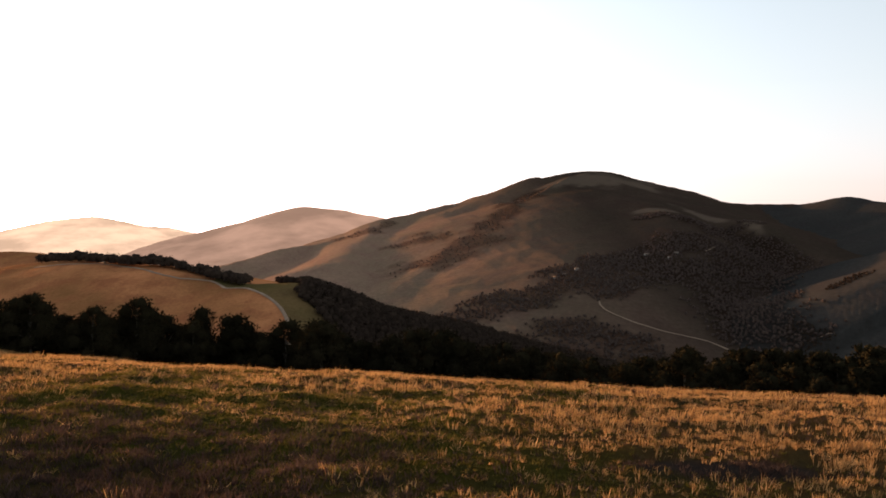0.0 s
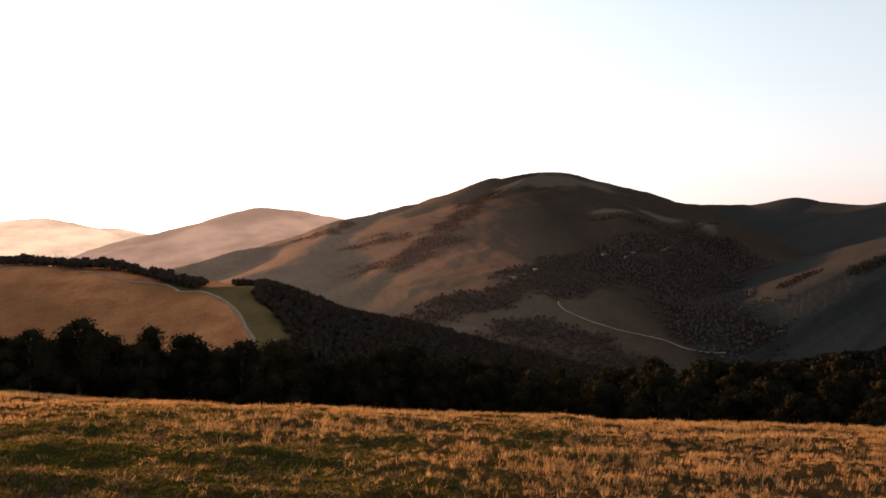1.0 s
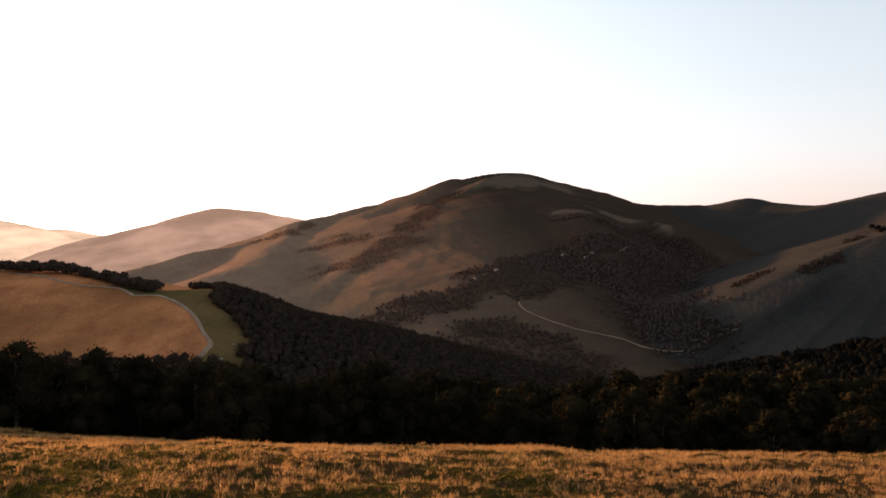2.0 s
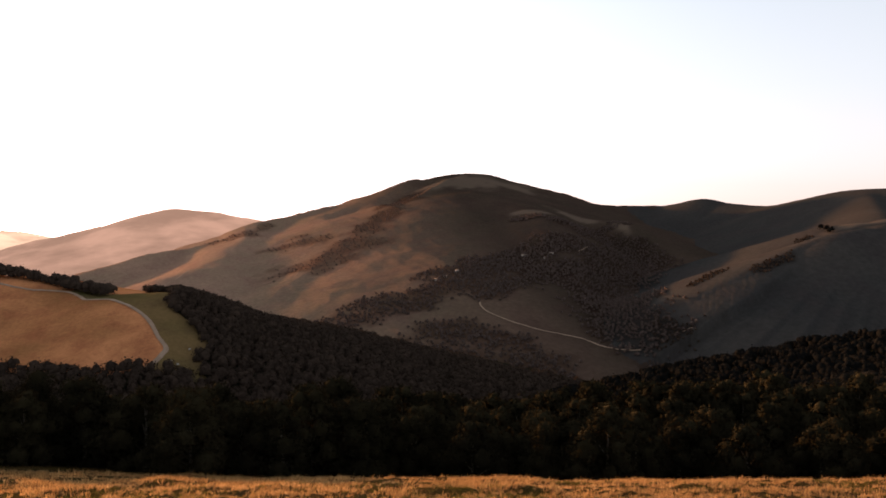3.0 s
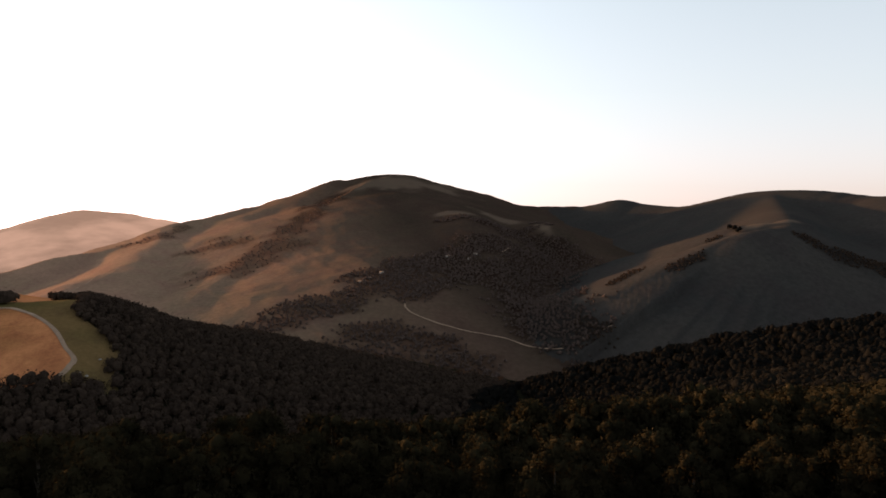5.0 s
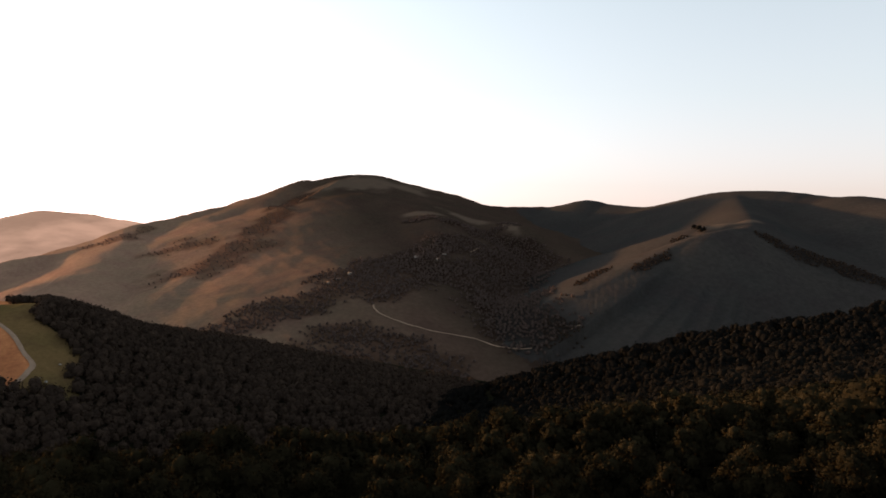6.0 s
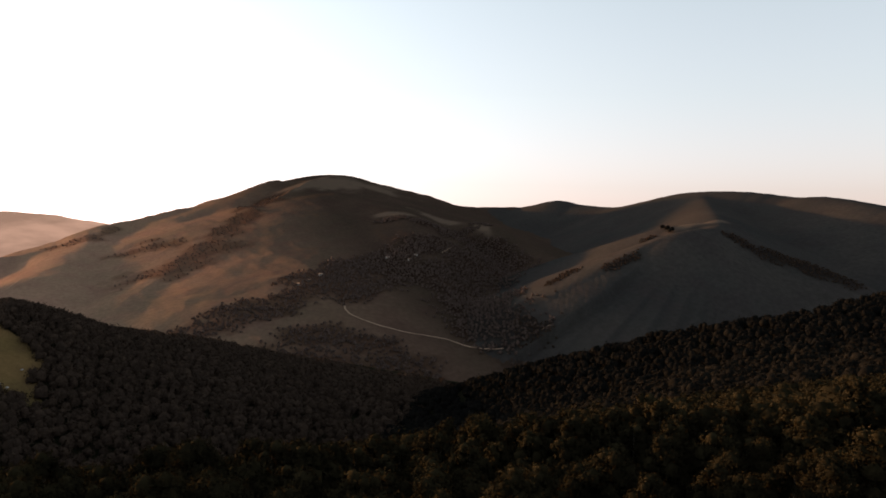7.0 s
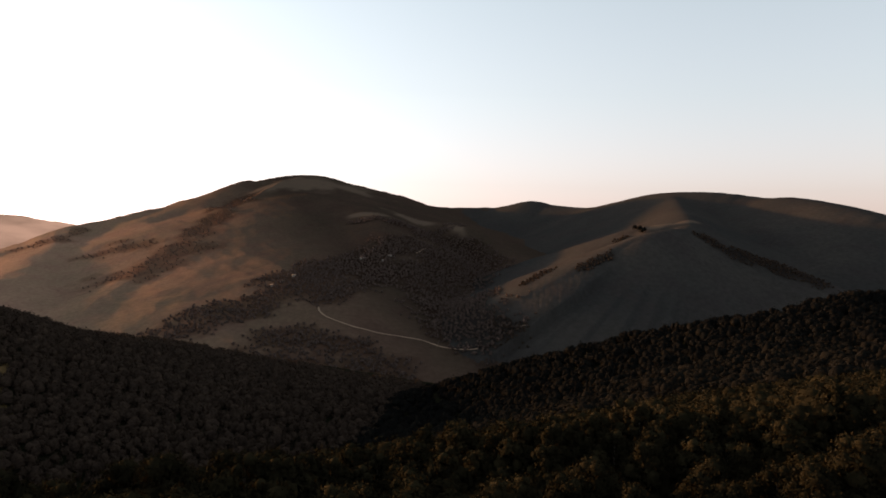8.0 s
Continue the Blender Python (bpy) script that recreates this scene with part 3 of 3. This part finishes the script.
def plant(kind, x, y, height, turn):
    (trunk, crown), label = TREE_KINDS[kind]
    z = float(ground_height(np.array([x]), np.array([y]))[0])
    m = pose(x, y, z, 0, 0, turn) @ Matrix.Scale(height / 8.0, 4)
    if kind in FIRST:
        return copy_thing(FIRST[kind], m @ Matrix.Scale(1 / FIRST[kind].scale[0], 4))
    tree = tagged(new("tree"), label, "tree", "trees at the edge of the beech wood")
    part("trunk", trunk, tree, "grey-brown bark trunk")
    part("crown", crown, tree)
    tree.matrix_basis = m
    if kind not in FIRST:
        FIRST[kind] = tree
    return tree


def scattered(rs, count, sample, gap, taken=()):
    """Points at least a gap apart; sample() gives one candidate and its gap's factor, or None."""
    cells, out = {}, []

    def near(x, y, g):
        i, j = int(x // gap), int(y // gap)
        return any((x - p) ** 2 + (y - q) ** 2 < (g * gap) ** 2 for a in (i - 1, i, i + 1) for b in (j - 1, j, j + 1) for p, q in cells.get((a, b), ()))

    for x, y in taken:
        cells.setdefault((int(x // gap), int(y // gap)), []).append((x, y))
    for _ in range(count):
        c = sample()
        if c is None or near(*c):
            continue
        cells.setdefault((int(c[0] // gap), int(c[1] // gap)), []).append((c[0], c[1]))
        out.append((c[0], c[1]))
    return out


# trees that stand out along the edge: kind, x, y, height
EDGE_TREES = [(0, -10.4, 60.3, 5.6), (3, -3.0, 72.0, 7.6), (1, 26.0, 67.0, 7.6), (1, 35.0, 64.0, 6.3), (4, 43.5, 63.0, 6.0), (2, 0.5, 83.0, 9.0),
              (3, -13.5, 82.0, 7.6), (2, -34.0, 97.0, 8.4), (5, -26.0, 90.0, 8.4), (3, 11.0, 66.0, 6.2), (0, -21.0, 72.0, 7.4)]
# tall trees that shade the near corner of the meadow
SHADE_TREES = [(8, -48.0, 59.0, 8.2), (6, -54.0, 57.5, 9.2), (7, -60.5, 54.0, 9.6), (6, -67.0, 49.0, 9.8)]
for kind, x, y, height in EDGE_TREES + SHADE_TREES:
    plant(kind, x, y, height, rng.uniform(0, 360))


def wood_sample():
    a, r = radians(rng.uniform(-43, 62)), 62 + 52 * rng.uniform() ** 0.8
    x, y = r * math.sin(a), r * math.cos(a)
    if math.hypot(0.55 * x, y) < 66 + 3 * math.sin(0.23 * x) or r > 112:
        return None
    return x, y, rng.uniform(0.8, 1.0)


near_trees = scattered(rng, 6000, wood_sample, 4.2, [t[1:3] for t in EDGE_TREES])[:285]
for x, y in near_trees:
    kind = int(rng.choice([0, 1, 2, 3, 4, 5], p=[0.24, 0.24, 0.12, 0.24, 0.14, 0.02]))
    plant(kind if math.hypot(0.55 * x, y) < 79 else kind + 6, x, y, (4.6 + 3.8 * rng.beta(1.6, 1.8)) * (1 - 0.08 * float(step(-18, -40, x))), rng.uniform(0, 360))


def far_wood(name, label, points, height, low, high, leaf_count, leaf_size, sides=8, rings=5, mat=FAR_LEAF, lobes=0):
    """A wood too far off to tell its trees apart singly: one mesh of many lumpy leafy crowns."""
    rs = np.random.RandomState(len(points))
    pieces = []
    zs = height(np.array([p[0] for p in points]), np.array([p[1] for p in points]))
    for (x, y), z in zip(points, zs):
        h = low + (high - low) * np.clip(0.7 * rs.uniform(0, 1) + 0.7 * float(value_noise(np.array(x / 13.0), np.array(y / 13.0))) - 0.1, 0, 1)
        wide = h * rs.uniform(0.46, 0.72)
        tall = np.array((wide * rs.uniform(0.8, 1.0), wide * rs.uniform(0.8, 1.0), h * rs.uniform(0.50, 0.62)))
        base = np.array((x, y, z + h * 0.34))
        v, f = lump(rs, sides, rings)
        pieces.append((v * tall * (0.66, 0.66, 0.86) + base, f))
        for k in range(lobes):
            v, f = lump(rs, 5, 4)
            a = 2 * math.pi * (k + rs.uniform(0, 0.7)) / lobes
            off = np.array((math.cos(a), math.sin(a), rs.uniform(0.1, 0.9))) * tall * (0.55, 0.55, 0.5)
            pieces.append((v * tall * rs.uniform(0.38, 0.55) + base + off, f))
        if leaf_count:
            d = rs.normal(0, 1, (leaf_count, 3))
            d[:, 2] = np.abs(d[:, 2]) * 1.1 - 0.5
            d /= np.linalg.norm(d, axis=1, keepdims=True)
            lumpy = 0.9 + 0.2 * np.sin(3.1 * d[:, :1] * 2 + x) * np.cos(2.7 * d[:, 1:2] * 2 + y)
            pieces.append(foliage(rs, base + d * lumpy * tall * rs.uniform(0.80, 1.16, (leaf_count, 1)), d / tall, leaf_size, 0.42))
    v, f = joined(pieces)
    return tagged(mesh_of(name, v, f, mat, True), label, "woodland", kind="stuff")


def fan(az0, az1, r0, r1, keep=None, spread=1.0):
    def sample():
        a, r = radians(rng.uniform(az0, az1)), math.sqrt(rng.uniform(r0 * r0, r1 * r1))
        x, y = r * math.sin(a), r * math.cos(a)
        if keep is not None and not keep(x, y):
            return None
        return x, y, rng.uniform(0.75, 1.0) * spread
    return sample


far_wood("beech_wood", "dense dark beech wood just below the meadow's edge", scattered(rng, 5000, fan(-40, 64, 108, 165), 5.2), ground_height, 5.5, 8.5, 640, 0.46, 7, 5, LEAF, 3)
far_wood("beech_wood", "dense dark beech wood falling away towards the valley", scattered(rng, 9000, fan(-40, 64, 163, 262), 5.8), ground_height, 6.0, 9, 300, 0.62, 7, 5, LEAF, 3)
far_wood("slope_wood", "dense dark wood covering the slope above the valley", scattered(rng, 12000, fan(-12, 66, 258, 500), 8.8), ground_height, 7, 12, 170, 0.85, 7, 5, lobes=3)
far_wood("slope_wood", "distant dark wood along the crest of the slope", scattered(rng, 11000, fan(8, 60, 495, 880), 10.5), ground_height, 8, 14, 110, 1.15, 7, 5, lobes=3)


def hill_wood_here(x, y):
    """The wood on the hill's shaded end and along its crest."""
    end = x > -172 + 0.40 * (800 - y) + 9 * math.sin(0.06 * y)
    foot = y < 576 + 7 * math.sin(0.045 * x) and x > -330
    return (end or foot) and x < 330 and y < 900


def crest_wood_here(x, y):
    """The row of trees behind the hill's crest."""
    line = np.interp(x, [-582, -501, -415, -346, -293, -245, -209], [933, 909, 865, 831, 812, 782, 762])
    return -520 < x < -215 and line - 2 < y < line + 16


far_wood("hill_wood", "dark wood on the shaded end of the pasture hill", scattered(rng, 60000, fan(-32, 22, 440, 1010, hill_wood_here), 7.2), hill_height, 6, 12, 95, 1.45, 6, 4, HILL_LEAF, 1)


far_wood("crest_wood", "row of dark round trees along the crest of the pasture hill", scattered(rng, 20000, fan(-32, -14, 780, 1080, crest_wood_here), 7.4), hill_height, 7, 16, 90, 1.2, 7, 5, HILL_LEAF, 3)

HILL_TRACK = [(-495, 861), (-469, 863), (-433, 860), (-395, 852), (-356, 823), (-318, 793), (-295, 782), (-270, 783), (-254, 779), (-240, 762), (-224, 735), (-206, 731), (-190, 712), (-173, 693), (-158, 675), (-147, 655), (-138, 635), (-129, 619), (-130, 603), (-134, 585), (-139, 567)]
hill.data.materials.append(FAR_GROUND)  # leaf litter under the wood, with the crowns' shade in its colour
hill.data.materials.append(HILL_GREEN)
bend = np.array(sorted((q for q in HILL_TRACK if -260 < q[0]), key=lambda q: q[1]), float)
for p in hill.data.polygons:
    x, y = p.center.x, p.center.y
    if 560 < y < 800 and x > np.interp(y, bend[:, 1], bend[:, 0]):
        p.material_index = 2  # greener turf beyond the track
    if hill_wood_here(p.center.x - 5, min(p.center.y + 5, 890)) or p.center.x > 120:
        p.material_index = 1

def strips_here(strips, firm):
    """A test for places within ragged strips of wood."""
    def here(x, y):
        near = 0
        for a, b, c, d, r in strips:
            s = min(1, max(0, ((x - a) * (c - a) + (y - b) * (d - b)) / ((c - a) ** 2 + (d - b) ** 2)))
            near = max(near, 1 - math.hypot(x - a - s * (c - a), y - b - s * (d - b)) / (2 * r))
        if near <= 0:
            return False
        ragged = float(fbm(np.array(x), np.array(y), 70.0, 4))
        return near + ragged + 0.9 * (rng.uniform() - 0.5) > firm
    return here


far_wood("mountain_wood", "scrubby woodland scattered on the mountain's lower slopes", scattered(rng, 80000, fan(-12, 30, 1020, 2950, strips_here(MOUNTAIN_WOODS, 0.45)), 6.2),
         massif_height, 3.2, 8, 20, 1.9, 6, 4, SCRUB)
far_wood("thorn_bushes", "sparse thorn bushes along the mountain's western gullies", scattered(rng, 30000, fan(-12, 20, 1500, 2950, strips_here(BRACKEN, 0.75)), 13.0), massif_height, 2.5, 6, 14, 1.6, 6, 4, SCRUB)
far_wood("gully_shrubs", "dark shrubs beside the dome, partly in place of gully shade", scattered(rng, 60000, fan(26, 52, 1020, 1800, strips_here(SHRUBS_AND_SHADE, 0.55)), 6.0), massif_height, 2.5, 6, 20, 1.6, 6, 4, HILL_LEAF)
far_wood("lone_bushes", "dark bushes on the bright shoulder of the dome", [(1070, 1388), (1071, 1371), (1072, 1407), (1064, 1371)], massif_height, 10, 15, 40, 1.8, 8, 5)

# ---- tracks and farm buildings ----


def track(name, label, points, width, height, mat=TRACK, above=0.5):
    """A gravel track laid over the land along a smooth line; ragged edges."""
    line = smooth([(x, y, 0) for x, y in points], 14)
    d = np.gradient(line[:, :2], axis=0)
    d /= np.linalg.norm(d, axis=1, keepdims=True) + 1e-9
    side = np.stack([d[:, 1], -d[:, 0]], -1)
    rows = []
    for k, o in enumerate((-0.5, -0.2, 0.2, 0.5)):
        w = width * (1 + 0.35 * fbm(line[:, 0] + 50 * k, line[:, 1], 25, 3))
        p = line[:, :2] + side * (o * w)[:, None]
        rows.append(np.column_stack([p, height(p[:, 0], p[:, 1]) + above - (0.45 if abs(o) == 0.5 else 0)]))
    v = np.stack(rows, 1).reshape(-1, 3)
    n = len(line)
    f = [(4 * i + j, 4 * i + j + 1, 4 * i + j + 5, 4 * i + j + 4) for i in range(n - 1) for j in range(3)]
    return tagged(mesh_of(name, v, np.array(f), mat), label, "track", kind="structure")


track("track", "pale gravel track winding over the pasture hill", HILL_TRACK, 3.8, hill_height, above=0.9)
track("track", "thin pale track descending across the mountain's foot",
      [(303, 1373), (300, 1348), (308, 1319), (327, 1289), (347, 1265), (372, 1240), (400, 1226), (442, 1207), (463, 1193), (476, 1170), (501, 1141), (524, 1120)], 3.6, massif_height, above=1.2)
track("track", "faint pale track along a distant spur", [(-385, 1736), (-374, 1841), (-363, 1887), (-349, 2064), (-322, 2100)], 3.0, massif_height, above=1.0)
track("track", "short pale bend of a track in the gully", [(598, 1123), (606, 1125), (614, 1126), (622, 1122)], 1.6, massif_height, above=1.0)
track("track", "short pale track on the far slope", [(665, 1805), (693, 1839), (725, 1880)], 3.6, massif_height, above=1.0)


def box(x0, x1, y0, y1, z0, z1):
    v = np.array([(x, y, z) for x in (x0, x1) for y in (y0, y1) for z in (z0, z1)], float)
    f = np.array([(0, 1, 3, 2), (4, 6, 7, 5), (0, 4, 5, 1), (2, 3, 7, 6), (0, 2, 6, 4), (1, 5, 7, 3)])
    return v, f


def barn(x, y, turn, long, deep, tall, label):
    z = float(massif_height(np.array([float(x)]), np.array([float(y)]))[0])
    house = tagged(new("farmhouse"), label, "house", "farm buildings on the mountain")
    a, b, rise = long / 2, deep / 2, deep * 0.28
    v, f = box(-a, a, -b, b, -4, tall)
    part("wall", data_of("wall", v, f, PLASTER), house, "white plastered wall")
    gable = np.array([(-a, -b, tall), (-a, b, tall), (-a, 0, tall + rise), (a, -b, tall), (a, b, tall), (a, 0, tall + rise)])
    part("gable", data_of("gable", gable, np.array([(0, 2, 1), (3, 4, 5)]), PLASTER), house)
    o, t = 0.6, 0.25
    for s, name in ((-1, "roof"), (1, "roof")):
        p = np.array([(-a - o, s * (b + o), tall - 0.2), (a + o, s * (b + o), tall - 0.2), (a + o, 0, tall + rise + 0.12), (-a - o, 0, tall + rise + 0.12)])
        both = np.vstack([p, p + (0, 0, t)])
        q = np.array([(0, 1, 2, 3), (4, 7, 6, 5), (0, 4, 5, 1), (1, 5, 6, 2), (2, 6, 7, 3), (3, 7, 4, 0)])
        part(name, data_of("roof", both, q, ROOF), house, "pale weathered tile roof")
    for k in range(3):
        cx = -a + long * (k + 0.5) / 3
        v, f = box(cx - 0.5, cx + 0.5, -b - 0.06, -b + 0.02, 1.0, 2.2) if k != 1 else box(cx - 0.6, cx + 0.6, -b - 0.06, -b + 0.02, 0, 2.1)
        part("door" if k == 1 else "window", data_of("opening", v, f, DARK_GLASS), house)
    house.matrix_basis = pose(x, y, z + 0.6, 0, 0, turn)
    return house


barn(298, 1587, 8, 8, 5.5, 3.2, "white farmhouse with pale roof among the mountain woods")
barn(244, 1539, -12, 11, 4.5, 1.8, "low pale barn below the farmhouse")
barn(266, 1554, 20, 8, 4.5, 2.0, "small pale barn beside the farmhouse")
barn(505, 1763, 5, 13, 5, 2.0, "long pale sheep barn on the far slope")
barn(576, 1757, -10, 10, 4.5, 2.2, "pale stone hut on the far slope")
barn(547, 1716, 14, 9, 4.5, 2.0, "low pale sheep fold hut on the far slope")


def boulder(x, y, size, height):
    v, f = lump(np.random.RandomState(int(x) % 97 + 1), 7, 5)
    ob = mesh_of("boulder", v * (size, size * 0.8, size * 0.6), f, PLASTER)
    tagged(ob, "pale limestone boulder lying in the pasture", "rock", "boulders beside the track")
    ob.matrix_basis = pose(x, y, float(height(np.array([float(x)]), np.array([float(y)]))[0]) + 0.3 * size, 0, 0, 40 * x)
    return ob


for x, y, size in ((-112, 628, 1.3), (-116, 596, 1.5), (-121, 600, 0.9)):
    boulder(x, y, size, hill_height)

# ---- grass ----


def grass(name, label, mat, count, region, keep, low, high, wide, blades, lean):
    """Tufts of blades over a region of the meadow, as one mesh."""
    rs = np.random.RandomState(count)
    x0, x1, y0, y1 = region
    x, y = rs.uniform(x0, x1, count), rs.uniform(y0, y1, count)
    ok = ((np.abs(np.arctan2(x, y)) < radians(46)) | (np.hypot(x, y) < 24)) & (rs.uniform(size=count) < keep(x, y))
    x, y = x[ok], y[ok]
    size = rs.uniform(low, high, len(x)) * (0.75 + 0.6 * value_noise(x / 2.5, y / 2.5))
    n = len(x) * blades
    bx, by = np.repeat(x, blades), np.repeat(y, blades)
    h = np.repeat(size, blades) * rs.uniform(0.55, 1.1, n)
    a = rs.uniform(0, 2 * math.pi, n)
    off = np.repeat(size, blades) * 0.6 * rs.uniform(0, 1, n)
    bx, by = bx + off * np.cos(a), by + off * np.sin(a)
    bz = ground_height(bx, by) - 0.02
    tip = np.stack([bx + h * lean * np.cos(a) + 0.10 * h, by + h * lean * np.sin(a) - 0.05 * h, bz + h], -1)
    t = rs.uniform(0, math.pi, n)
    w = wide * rs.uniform(0.6, 1.3, n)
    side = np.stack([w * np.cos(t), w * np.sin(t), 0 * t], -1)
    foot = np.stack([bx, by, bz], -1)
    v = np.stack([foot - side, foot + side, tip], 1).reshape(-1, 3)
    return tagged(mesh_of(name, v, np.arange(3 * n).reshape(-1, 3), mat, False), label, "grass", kind="stuff")


def straw_keep(x, y):
    clump = step(-0.34, 0.02, fbm(x, y, 1.3, 3))
    coarse = np.clip(1.2 * np.exp(-((x + 9) / 10) ** 2 - ((y - 18) / 7) ** 2), 0, 1)
    return np.clip(2.2 * dryness(x, y) - 0.75, 0.02, 1) * (1 - 0.97 * coarse) * (0.18 + 0.82 * clump) * (1 - 0.9 * bareness(x, y))


def green_keep(x, y):
    return np.clip(1.5 - 1.7 * dryness(x, y), 0.03, 1) * (1 - bareness(x, y))


# bracken thickens at the near-left corner to stand in for shade there
def heath_keep(x, y):
    return np.clip(0.9 * bareness(x, y) * step(-0.1, 0.15, fbm(x, y, 0.9, 2)) + 1.3 * np.exp(-((x + 10) / 8) ** 2 - ((y - 19) / 5) ** 2) + 0.05, 0, 1)


grass("dry_grass", "knee-high straw-coloured tussock grass on the meadow", STRAW, 92000, (-48, 50, -6, 62), straw_keep, 0.14, 0.33, 0.015, 12, 0.3)
grass("green_grass", "short green turf grass between the tussocks", GREEN_BLADE, 66000, (-30, 30, 6, 50), green_keep, 0.08, 0.17, 0.02, 7, 0.8)
grass("withered_bracken", "brown withered bracken and coarse grass, darkened for the shaded meadow corner", HEATH, 40000, (-34, 30, 10, 40), heath_keep, 0.15, 0.34, 0.016, 11, 0.5)
grass("grass_wisps", "thin pale grass wisps bent over the green turf", STRAW, 30000, (-28, 26, 10, 46), lambda x, y: (1 - 0.9 * np.exp(-((x + 9) / 11) ** 2 - ((y - 18) / 7) ** 2)) * np.clip(1.3 - 1.6 * dryness(x, y), 0, 1) * step(-0.1, 0.2, fbm(x, y, 0.9, 3)), 0.10, 0.22, 0.012, 7, 1.1)
